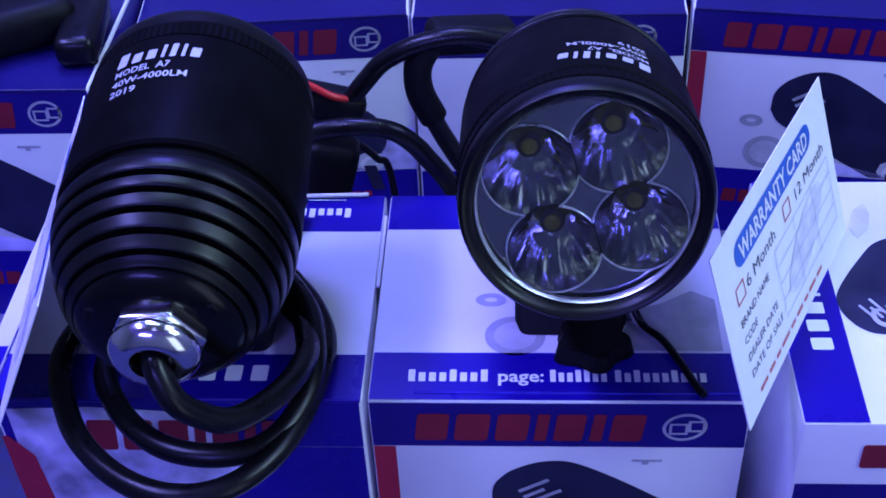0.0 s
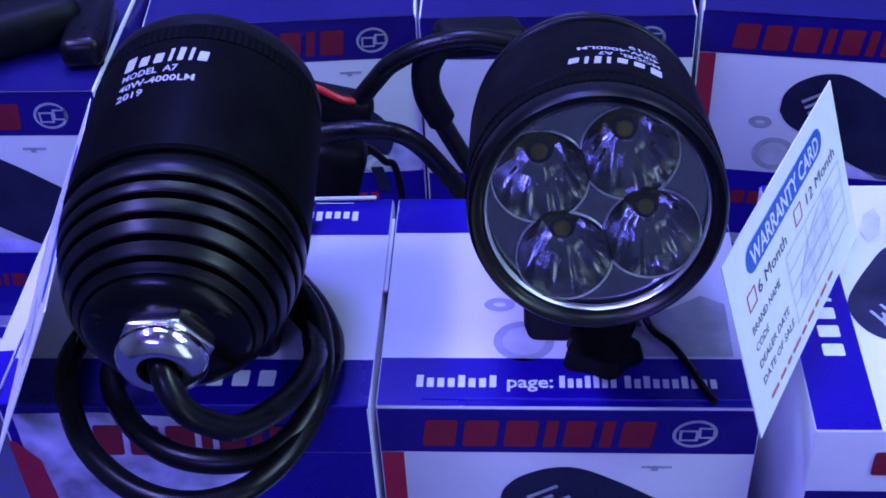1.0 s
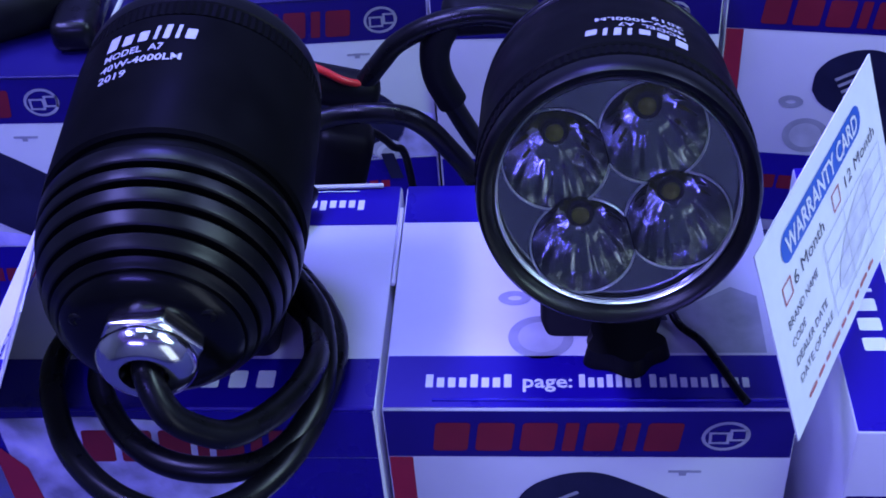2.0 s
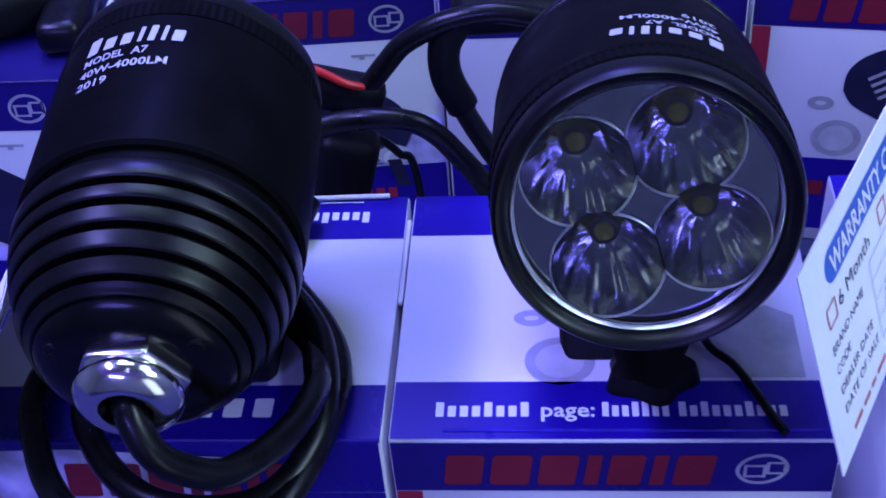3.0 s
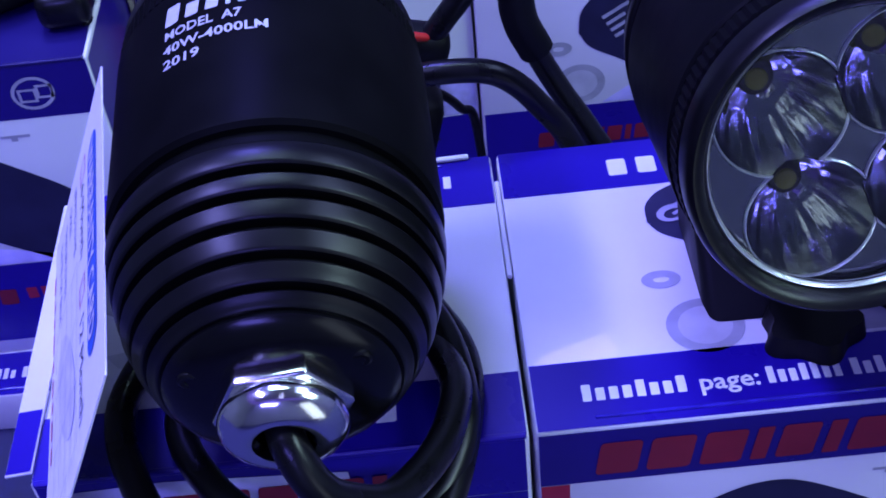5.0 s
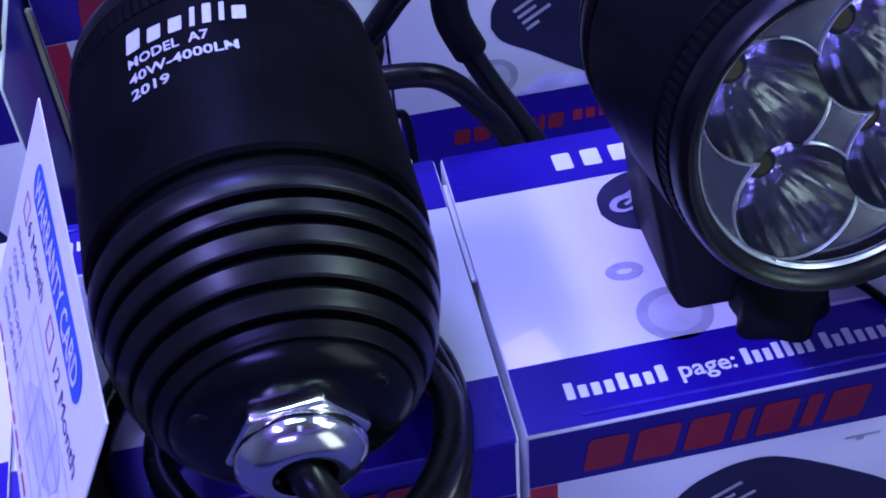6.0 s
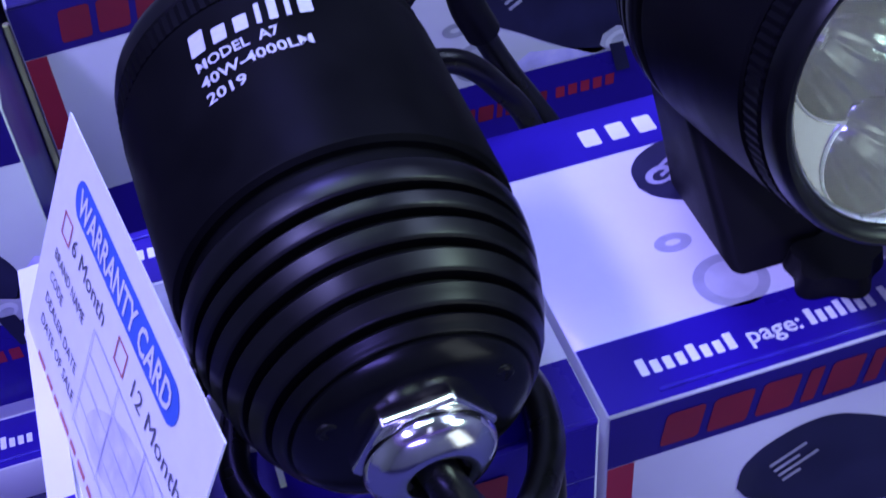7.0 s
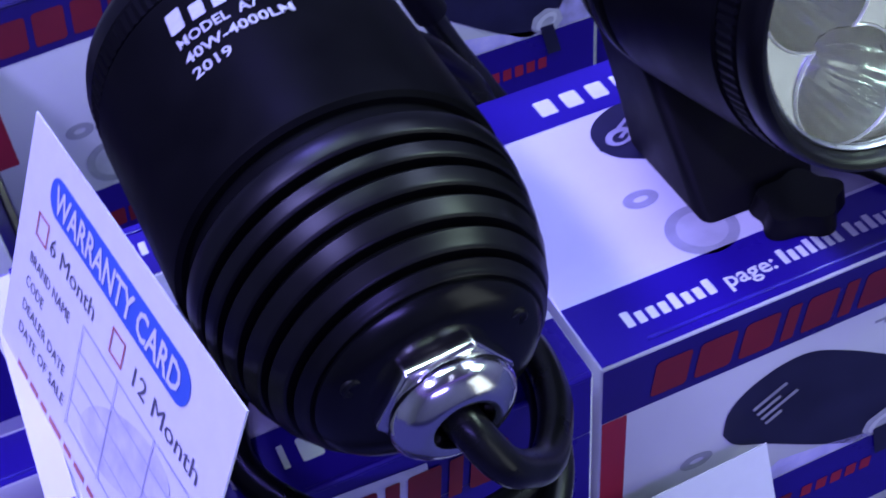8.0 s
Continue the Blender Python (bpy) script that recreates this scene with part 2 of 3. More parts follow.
def logo_picture(parent, m, k=1.0):
    bm = bmesh.new()
    ring_flat(bm, ellipse(0, 0, 0.0066 * k, 0.0058 * k, 20), ellipse(0, 0, 0.0056 * k, 0.0047 * k, 20), m)
    frame_line(bm, -0.0045 * k, -0.0032 * k, 0.001 * k, 0.0016 * k, 0.0008 * k, m)
    frame_line(bm, 0.001 * k, -0.002 * k, 0.006 * k, 0.0028 * k, 0.0008 * k, m)
    part("emblem", bm, M_GREY_PRINT, parent, "silver outline emblem")


def face_top(parent, m):
    """Top print, seen from above: m puts its lower left corner."""
    bm = bmesh.new()
    rect(bm, 0.0005, 0.0004, BW - 0.0005, 0.0195, m)
    part("front_band", bm, M_BLUE, parent, "glossy blue printed band")
    bm = bmesh.new()
    rect(bm, 0.0005, 0.0775, BW - 0.0005, BD - 0.0004, m)
    part("rear_band", bm, M_BLUE, parent, "glossy blue printed band")
    up = m @ Matrix.Translation((0, 0, EPS))
    bm = bmesh.new()
    for i in range(7):
        wide = 0.0014 if i in (3, 5) else 0.0050
        plain_block(bm, 0.0290 + i * 0.0078, 0.0822, 0.0290 + i * 0.0078 + wide, 0.0886, up)
    tagged(part("top_word", bm, M_WHITE_INK, parent, "white printed word as plain blocks"), kind="stuff")
    bm = bmesh.new()
    letters(bm, "page:", 0.0066, up @ Matrix.Translation((0.0378, 0.0075, 0)), 0.0134, 0.00012)
    part("printed_word", bm, M_WHITE_INK, parent, "white printed word")
    bm = bmesh.new()
    for x0, x1, n, tall in ((0.0115, 0.0360, 8, (0, 4, 7)), (0.0533, 0.0707, 7, (0, 3, 4, 5)), (0.0723, 0.0997, 10, (0, 2, 6))):
        step = (x1 - x0) / n
        for i in range(n):
            h = 0.0048 if i in tall else 0.0036
            plain_block(bm, x0 + i * step, 0.0075, x0 + (i + 0.66) * step, 0.0075 + h, up)
    tagged(part("printed_line", bm, M_WHITE_INK, parent, "white line of small print"), kind="stuff")
    bm = bmesh.new()
    polygon(bm, [(0.0800, 0.0655), (0.0870, 0.0672), (0.0950, 0.0640), (0.0985, 0.0600), (0.0930, 0.0590), (0.0850, 0.0610)], m)
    part("printed_clip", bm, M_PALE_PRINT, parent, "pale grey printed clip")
    lamp_picture(parent, m @ Matrix.Translation((0.0575, 0.0585, 0)), 0.78)
    up3 = m @ Matrix.Translation((0, 0, 2 * EPS))
    bm = bmesh.new()
    ring_flat(bm, ellipse(0.0425, 0.0655, 0.0042, 0.0030, 20), ellipse(0.0428, 0.0652, 0.0026, 0.0017, 20), up3)
    part("printed_nut", bm, M_GREY_PRINT, parent, "silver printed nut")
    rings_picture(parent, m @ Matrix.Translation((0.0430, 0.0268, 0)), 1.0)
    bm = bmesh.new()
    polygon(bm, [(0.070, 0.0205), (0.105, 0.0205), (0.105, 0.043), (0.098, 0.047), (0.088, 0.041), (0.078, 0.038), (0.072, 0.030)], m)
    part("printed_clamp", bm, M_GREY_PRINT, parent, "grey printed clamp picture")


def face_lid(parent, m, word=True):
    """Plain blue lid print with a red word near its front edge."""
    bm = bmesh.new()
    rect(bm, 0.0010, 0.0010, BW - 0.0010, BD - 0.0010, m)
    part("lid_print", bm, M_LID, parent, "dark blue printed lid")
    if word:
        word_mark(parent, M_RED_WORD, 0.030, 0.024, 0.098, 0.038, m @ Matrix.Translation((0, 0, EPS)))


def face_front(parent, m, stripe=True):
    """Front print: m puts its lower left corner; y goes up."""
    bm = bmesh.new()
    rect(bm, 0.0005, BH - 0.0195, BW - 0.0005, BH - 0.0007, m)
    part("top_band", bm, M_NAVY, parent, "dark blue printed band")
    if stripe:
        bm = bmesh.new()
        rect(bm, 0.0006, BH - 0.056, 0.0072, BH - 0.0198, m)
        part("red_stripe", bm, M_RED, parent, "red printed stripe")
    bm = bmesh.new()
    rect(bm, 0.0008, 0.0065, BW - 0.0008, 0.042, m)
    part("bottom_band", bm, M_BLUE, parent, "blue printed band")
    up = m @ Matrix.Translation((0, 0, EPS))
    word_mark(parent, M_RED_WORD, 0.0130, BH - 0.0168, 0.0800, BH - 0.0052, up, 0.12)
    logo_picture(parent, up @ Matrix.Translation((0.0925, BH - 0.0105, 0)))
    word_mark(parent, M_RED_WORD, 0.020, 0.024, 0.062, 0.031, up, 0.1)
    bm = bmesh.new()
    for i in range(5):
        rect(bm, 0.066 + i * 0.005, 0.026, 0.0695 + i * 0.005, 0.031, up)
    tagged(part("red_line", bm, M_RED, parent, "red printed words as plain blocks"), kind="stuff")
    lamp_picture(parent, m @ Matrix.Translation((0.066, BH - 0.0525, 0)), 1.08)
    bm = bmesh.new()
    polygon(bm, [(0.044, 0.0425), (0.110, 0.0425), (0.110, 0.064), (0.104, 0.0655), (0.099, 0.060), (0.094, 0.050), (0.084, 0.0445), (0.070, 0.048), (0.056, 0.0505)], m)
    part("printed_mist", bm, M_MIST_PRINT, parent, "violet misty printed background")
    bm = bmesh.new()
    rect(bm, 0.078, BH - 0.0262, 0.087, BH - 0.0252, m)
    rect(bm, 0.081, BH - 0.0275, 0.083, BH - 0.0262, m)
    part("printed_tool", bm, M_GREY_PRINT, parent)
    rings_picture(parent, m @ Matrix.Translation((0.036, BH - 0.068, 0)), 1.0)


def face_back(parent, m):
    """The back print: blue with a misty picture and red patches."""
    bm = bmesh.new()
    rect(bm, 0.001, 0.001, BW - 0.001, BH - 0.0205, m)
    part("back_panel", bm, M_BLUE, parent, "blue printed back panel")
    bm = bmesh.new()
    rect(bm, 0.001, BH - 0.0203, BW - 0.001, BH - 0.001, m)
    part("top_band", bm, M_BLUE, parent, "blue printed band")
    up = m @ Matrix.Translation((0, 0, EPS))
    bm = bmesh.new()
    polygon(bm, [(0.004, BH - 0.060), (0.060, BH - 0.060), (0.072, BH - 0.034), (0.070, BH - 0.006), (0.030, BH - 0.003), (0.004, BH - 0.004)], up)
    part("printed_mist", bm, M_MIST_PRINT, parent, "violet misty printed picture")
    up2 = up @ Matrix.Translation((0, 0, EPS))
    bm = bmesh.new()
    polygon(bm, [(0.0, BH - 0.055), (0.010, BH - 0.055), (0.008, BH - 0.025), (0.002, BH - 0.016), (0.0, BH - 0.016)], up2)
    part("red_patch", bm, M_RED, parent, "red printed patch")
    word_mark(parent, M_RED_WORD, 0.026, BH - 0.0220, 0.088, BH - 0.0085, up2, 0.1)


def face_side(parent, m, word):
    """The narrow side print: red blocks on white, blue below."""
    bm = bmesh.new()
    rect(bm, 0.001, 0.001, BD - 0.001, BH - (0.026 if word else 0.0012), m)
    part("side_panel", bm, M_NAVY, parent, "dark blue printed side panel")
    up = m @ Matrix.Translation((0, 0, EPS))
    if word:
        word_mark(parent, M_RED_WORD, 0.018, BH - 0.0185, 0.080, BH - 0.0085, up)


def carton(m, label, group="boxed lamps on the display", top=True, front=True, back=False, side=False, height=BH, lid="", stripe=True):
    """One printed carton; m puts its front lower left corner, x along the front, y to its back."""
    ob = thing("lamp_box", m, label, "box", group)
    bm = bmesh.new()
    block(bm, (BW, BD, height), Matrix.Translation((BW / 2, BD / 2, height / 2)), 0.0009, 2)
    part("carton", bm, M_BOARD, ob, "white coated cardboard", smooth=True)
    bm = bmesh.new()
    if lid:
        block(bm, (BW - 0.0016, 0.0016, 0.0016), Matrix.Translation((BW / 2, 0.0005, height - 0.0004)), 0.0004, 1)
        part("lid_flap", bm, M_LID, ob, "dark blue folded edge of the lid")
    else:
        block(bm, (BW - 0.015, 0.0009, 0.0008), Matrix.Translation((BW / 2 + 0.006, 0.0030, height + 0.0003)), 0.0003, 2)
        part("lid_flap", bm, M_FOLD, ob, "folded edge of the lid flap")
    if top:
        if lid:
            face_lid(ob, Matrix.Translation((0, 0, height + EPS)), lid == "word")
        else:
            face_top(ob, Matrix.Translation((0, 0, height + EPS)))
    if front:
        face_front(ob, Matrix.Translation((0, -EPS, height - BH)) @ pose(0, 0, 0, 90, 0, 0), stripe)
    if back:
        face_back(ob, Matrix.Translation((BW, BD + EPS, height - BH)) @ pose(0, 0, 0, 90, 0, 180))
    if side:
        face_side(ob, Matrix.Translation((-EPS, BD, height - BH)) @ pose(0, 0, 0, 90, 0, -90), lid == "")
        face_side(ob, Matrix.Translation((BW + EPS, 0, height - BH)) @ pose(0, 0, 0, 90, 0, 90), lid == "")
    return ob


# ---------------------------------------------------------------- the shelf and the room
def structure(name, bm, mat, label):
    ob = finish(name, bm, mat)
    return tagged(ob, label, kind="structure")


bm = bmesh.new()
block(bm, (1.6, 1.2, 0.805), Matrix.Translation((0, 0.3, -0.4025)), 0.002)
structure("counter", bm, M_SHELF, "dark cloth-covered display counter under the boxes")
ROW2_Y, ROW2_Z = 0.1937, 0.010
bm = bmesh.new()
block(bm, (1.6, 0.55, ROW2_Z), Matrix.Translation((0, ROW2_Y - 0.004 + 0.275, ROW2_Z / 2)), 0.001)
structure("shelf_step", bm, M_SHELF, "low step of the display shelf")
bm = bmesh.new()
block(bm, (0.70, 0.40, 0.0300), Matrix.Translation((0.232, ROW2_Y + 0.110 + 0.2, ROW2_Z + 0.015)), 0.001)
structure("shelf_step_2", bm, M_SHELF, "second step of the display shelf")
bm = bmesh.new()
block(bm, (0.28, 0.40, 0.055 - ROW2_Z), Matrix.Translation((-0.262, 0.4345, (0.055 + ROW2_Z) / 2)), 0.001)
structure("shelf_step_3", bm, M_SHELF, "raised end of the display shelf")
bm = bmesh.new()
block(bm, (4.0, 0.05, 2.6), Matrix.Translation((0, 1.6, 0.5)))
structure("wall_north", bm, M_WALL, "plain painted shop wall behind the display")
bm = bmesh.new()
block(bm, (4.0, 0.05, 2.6), Matrix.Translation((0, -2.2, 0.5)))
structure("wall_south", bm, M_WALL, "plain painted shop wall")
bm = bmesh.new()
block(bm, (0.05, 3.75, 2.6), Matrix.Translation((-2.0, -0.3, 0.5)))
structure("wall_west", bm, M_WALL, "plain painted shop wall")
bm = bmesh.new()
block(bm, (0.05, 3.75, 2.6), Matrix.Translation((2.0, -0.3, 0.5)))
structure("wall_east", bm, M_WALL, "plain painted shop wall")
bm = bmesh.new()
block(bm, (4.05, 3.85, 0.05), Matrix.Translation((0, -0.3, 2.6)))
structure("ceiling", bm, M_WALL, "plain painted ceiling")
bm = bmesh.new()
block(bm, (4.05, 3.85, 0.05), Matrix.Translation((0, -0.3, -0.83)))
structure("floor", bm, M_SHELF, "dark shop floor")

# ---------------------------------------------------------------- cartons
WHITE_BLUE = "blue and white printed cardboard lamp box"
near = carton(pose(0, 0, 0), WHITE_BLUE + " under the lamp facing out", side=False)
turned_box = carton(pose(-0.0015, BD, 0, 0, 0, 180), WHITE_BLUE + ", turned back to front", front=False, back=True)
bm = bmesh.new()
block(bm, (0.0062, 0.090, 0.0006), Matrix.Translation((BW + 0.0026, 0.0485, BH + 0.0008)) @ pose(0, 0, 0, 0, 6, 0), 0.0001, 1)
torn = bmesh.new()
block(torn, (0.030, 0.0016, 0.0012), Matrix.Translation((0.021, 0.0012, BH + 0.0010)) @ pose(0, 0, 0, 0, 0, 1.5), 0.0003, 1)
part("frayed_edge", torn, M_BOARD, turned_box, "frayed white lid edge")
fold = bmesh.new()
block(fold, (BW - 0.0012, 0.0016, 0.0016), Matrix.Translation((BW / 2, BD - 0.0005, BH - 0.0004)), 0.0004, 1)
part("folded_edge", fold, M_BLUE, turned_box, "blue folded lid edge")
# added white strip in the gap, in place of light on the box side
inner = bmesh.new()
block(inner, (0.0013, 0.036, 0.0012), Matrix.Translation((-0.0007, 0.029, BH - 0.0003)), 0.0003, 1)
part("lit_gap_strip", inner, M_BOARD, turned_box, "white strip standing in for the lit side wall between two boxes")
flap = part("side_flap", bm, M_BOARD, turned_box, "open white side flap")
bm = bmesh.new()
rect(bm, -0.0029, 0.027, 0.0029, 0.0446, Matrix.Translation((BW + 0.0026, 0.0485, BH + 0.0008)) @ pose(0, 0, 0, 0, 6, 0) @ Matrix.Translation((0, 0, 0.0003 + EPS)))
part("flap_band", bm, M_BLUE, flap, "blue printed band")
carton(pose(0.124 + BD, -0.008, 0, 0, 0, 90), WHITE_BLUE + ", turned sideways beside the others", front=False, side=True)
second = carton(pose(-0.1105, ROW2_Y, ROW2_Z, 0, 0, 4), WHITE_BLUE + " in the second row", lid="word")
bm = bmesh.new()
block(bm, (0.0022, 0.0024, BH - 0.012), Matrix.Translation((-0.0012, 0.0016, BH / 2)), 0.0004, 1)
part("worn_edge", bm, M_TAPE, second, "yellowed worn cardboard edge")
carton(pose(0.0012, ROW2_Y + 0.0055, ROW2_Z), WHITE_BLUE + " in the second row", lid="word", stripe=False)
carton(pose(0.1145, ROW2_Y + 0.0100, ROW2_Z, 0, 0, -8), WHITE_BLUE + ", slightly askew in its row", lid="word")
for i in range(1, 4):
    carton(pose(-0.235 + i * 0.114, ROW2_Y + 0.1135, ROW2_Z + 0.03), WHITE_BLUE + " in the rear row", lid="word")
carton(pose(-0.2470, 0.2365, 0.055), WHITE_BLUE + " raised behind the others", lid="plain")
carton(pose(-0.2245, 0.1365, 0.0181), WHITE_BLUE + " standing on a flat box", lid="plain", side=True)
carton(pose(-0.2397, 0.1165, 0), "flat blue and white lamp box under another box", height=0.0180, front=False)

# ---------------------------------------------------------------- lamps
HEAD_R = 0.0332


def on_head(bm, radius, s0, angle0):
    """Wrap flat x, y lettering round the head: x round it, y along it."""
    for v in bm.verts:
        a = angle0 - v.co.x / radius
        v.co = Vector((radius * math.cos(a), s0 + v.co.y, radius * math.sin(a)))


def spot_lamp(m, label, foot, face):
    """A spot lamp: its axis is y, the lens faces +y, fins and cable nut lie at -y."""
    ob = thing("spot_lamp", m, label, "spot lamp", "spot lamps on display")
    R = HEAD_R
    bm = bmesh.new()
    lathe(bm, [(-0.0002, R - 0.005), (-0.0002, R - 0.0012), (0.0006, R - 0.0002), (0.0016, R), (0.0436, R), (0.0442, R - 0.0006), (0.0442, R - 0.003)], 96, cap=False)
    part("head", bm, M_BODY, ob, "smooth matt black aluminium head", smooth=True)
    n = 200
    bm = bmesh.new()
    rings = []
    for s, extra in ((0.0444, -0.0012), (0.0448, -0.0003), (0.0500, -0.0003), (0.0504, -0.0012)):
        rings.append([bm.verts.new(((R + extra - (0.0003 if k % 2 else 0)) * math.cos(2 * math.pi * k / n), s, (R + extra - (0.0003 if k % 2 else 0)) * math.sin(2 * math.pi * k / n))) for k in range(n)])
    for a, b in zip(rings, rings[1:]):
        for k in range(n):
            bm.faces.new((a[k], a[(k + 1) % n], b[(k + 1) % n], b[k]))
    part("knurled_ring", bm, M_BODY, ob, "black knurled ring")
    bm = bmesh.new()
    lathe(bm, [(0.0506, R - 0.004), (0.0506, R - 0.0014), (0.0512, R - 0.0007), (0.0545, R - 0.0007), (0.0566, R - 0.0012), (0.0576, R - 0.0020), (0.0574, R - 0.0028), (0.0562, R - 0.0040), (0.0545, 0.0286), (0.0530, 0.0285)], 96, cap=False)
    part("bezel", bm, M_FIN, ob, "rounded black bezel", smooth=True)
    bm = bmesh.new()
    lathe(bm, [(0.0525, 0.0286), (0.0540, 0.0285), (0.0544, 0.0281), (0.0539, 0.0277), (0.0522, 0.0275)], 96, cap=False)
    part("lens_ring", bm, M_RING, ob, "thin bright ring round the lens", smooth=True)
    # four reflector cups in a dark mask plate
    gap, rr, turn = 0.0114, 0.0122, -16.0
    bm = bmesh.new()
    lathe(bm, [(0.0300, 0.0296), (0.0305, 0.0296)], 48)
    part("mask_plate", bm, M_MASK, ob, "dark plate behind the reflectors")
    bm = bmesh.new()
    lathe(bm, [(0.0307, 0.0294), (0.0528, 0.0288)], 64, cap=False)
    part("inner_wall", bm, M_FRAME, ob, "grey metallised inner wall", smooth=True)
    turned = Matrix.Rotation(radians(-turn), 4, "Y")
    bm = bmesh.new()
    rim, lobe, core = [], [], []
    for k in range(128):
        a = 2 * math.pi * k / 128
        b = (a % (math.pi / 2)) - math.pi / 4
        along = gap * math.sqrt(2) * math.cos(b)
        off = math.sqrt(max(0.0, (rr + 0.0005) ** 2 - 2 * (gap * math.sin(b)) ** 2))
        for ring, r in ((rim, 0.0284), (lobe, along + off), (core, max(0.0004, along - off))):
            ring.append(bm.verts.new((r * math.cos(a), 0.0508, r * math.sin(a))))
    for k in range(128):
        n1 = (k + 1) % 128
        bm.faces.new((rim[k], rim[n1], lobe[n1], lobe[k]))
    bm.faces.new(core)
    bmesh.ops.transform(bm, matrix=turned, verts=bm.verts)
    part("reflector_frame", bm, M_FRAME, ob, "dark plate between the reflectors")
    for sx, sz in ((1, 1), (-1, 1), (-1, -1), (1, -1)):
        bm = bmesh.new()
        prof = []
        for i in range(13):
            u = i / 12
            prof.append((0.0334 + 0.0176 * u, 0.0034 + (rr - 0.0034) * u ** 0.52))
        lathe(bm, prof, 144, cap=False)
        for v in bm.verts:
            d = math.hypot(v.co.x, v.co.z)
            if d > 0.004 and v.co.y < 0.0511:
                a = math.atan2(v.co.z, v.co.x)
                k = 1 + (0.013 * math.cos(14 * a + sx) + 0.008 * math.cos(23 * a + 7 * sx + 3 * sz)) * min(1, (d - 0.0036) / 0.004) * min(1, (0.0125 - d) / 0.0015)
                v.co.x, v.co.z = v.co.x * k, v.co.z * k
        bmesh.ops.translate(bm, verts=bm.verts, vec=(gap * sx, 0, gap * sz))
        for normal in ((-sx, 0, 0), (0, 0, -sz)):
            bmesh.ops.bisect_plane(bm, geom=list(bm.verts) + list(bm.edges) + list(bm.faces), plane_co=(0.00008 * sx, 0, 0.00008 * sz), plane_no=normal, clear_outer=True)
        bmesh.ops.transform(bm, matrix=turned, verts=bm.verts)
        cup = part("reflector", bm, M_REFLECTOR, ob, "bright chromed reflector cup", smooth=True)
        bm = bmesh.new()
        lathe(bm, [(0.0509, rr - 0.0001), (0.0514, rr), (0.0516, rr + 0.0001), (0.0516, rr + 0.0002), (0.0514, rr + 0.0003), (0.0507, rr + 0.0004)], 60, cap=False)
        bmesh.ops.translate(bm, verts=bm.verts, vec=(gap * sx, 0, gap * sz))
        for normal in ((-sx, 0, 0), (0, 0, -sz)):
            bmesh.ops.bisect_plane(bm, geom=list(bm.verts) + list(bm.edges) + list(bm.faces), plane_co=(0.00008 * sx, 0, 0.00008 * sz), plane_no=normal, clear_outer=True)
        bmesh.ops.transform(bm, matrix=turned, verts=bm.verts)
        part("cup_rim", bm, M_RING, cup, "bright cup rim", smooth=True)
        at = turned @ Vector((gap * sx, 0, gap * sz))
        bm = bmesh.new()
        lathe(bm, [(0.0321, 0.0037), (0.0331, 0.0037), (0.0336, 0.0031)], 24)
        bmesh.ops.translate(bm, verts=bm.verts, vec=at)
        part("led_base", bm, M_LEDBASE, cup)
        bm = bmesh.new()
        lathe(bm, [(0.0337, 0.0022), (0.0344, 0.0021), (0.0350, 0.0012)], 24)
        bmesh.ops.translate(bm, verts=bm.verts, vec=at)
        part("led", bm, M_LED, cup, "dull yellow emitter", smooth=True)
    bm = bmesh.new()
    lathe(bm, [(0.0529, 0.0274), (0.0536, 0.0274)], 64)
    glass = part("lens", bm, M_GLASS, ob, "clear flat lens")
    glass.visible_shadow = False
    # fins
    for s0, s1, r0, r1 in ((-0.0046, -0.0096, 0.0328, 0.0324), (-0.0114, -0.0147, 0.0319, 0.0314), (-0.0164, -0.0201, 0.0307, 0.0299),
                           (-0.0218, -0.0256, 0.0291, 0.0279), (-0.0270, -0.0304, 0.0268, 0.0253), (-0.0313, -0.0338, 0.0240, 0.0226)):
        bm = bmesh.new()
        mid = (r0 + r1) / 2 + 0.00003
        lathe(bm, [(s0 + 0.0003, r0 - 0.0038), (s0 + 0.0001, r0 - 0.0010), (s0, r0 - 0.0006), (s0 - 0.0002, r0 - 0.0002), (s0 - 0.0006, r0), ((s0 + s1) / 2, mid),
                   (s1 + 0.0006, r1), (s1 + 0.0002, r1 - 0.0002), (s1, r1 - 0.0006), (s1 + 0.0001, r1 - 0.0010), (s1 + 0.0004, r1 - 0.0038)], 112)
        part("fin", bm, M_FIN, ob, smooth=True)
    bm = bmesh.new()
    lathe(bm, [(0.001, R - 0.0026), (-0.0036, R - 0.0026), (-0.0105, 0.0290), (-0.0150, 0.0283), (-0.0208, 0.0266), (-0.0263, 0.0243), (-0.0308, 0.0217), (-0.0340, 0.0195)], 96)
    part("core", bm, M_BODY, ob, "black core between the fins", smooth=True)
    bm = bmesh.new()
    lathe(bm, [(-0.0335, 0.0212), (-0.0346, 0.0214), (-0.0355, 0.0206), (-0.0363, 0.0194), (-0.0370, 0.0178), (-0.0375, 0.0160), (-0.0378, 0.0140), (-0.0379, 0.004)], 96)
    cap = part("rear_cap", bm, M_CAP, ob, "domed glossy black rear cap", smooth=True)
    for k in range(3):
        a = radians(30 + 120 * k)
        bm = bmesh.new()
        lathe(bm, [(-0.0358, 0.0022), (-0.0366, 0.0022), (-0.0369, 0.0017), (-0.0368, 0.0009), (-0.0363, 0.0006)], 20)
        bmesh.ops.translate(bm, verts=bm.verts, vec=(0.0172 * math.cos(a), -0.0004, 0.0172 * math.sin(a)))
        part("screw", bm, M_FIN, cap, "small black cap screw", smooth=True)
    bm = bmesh.new()
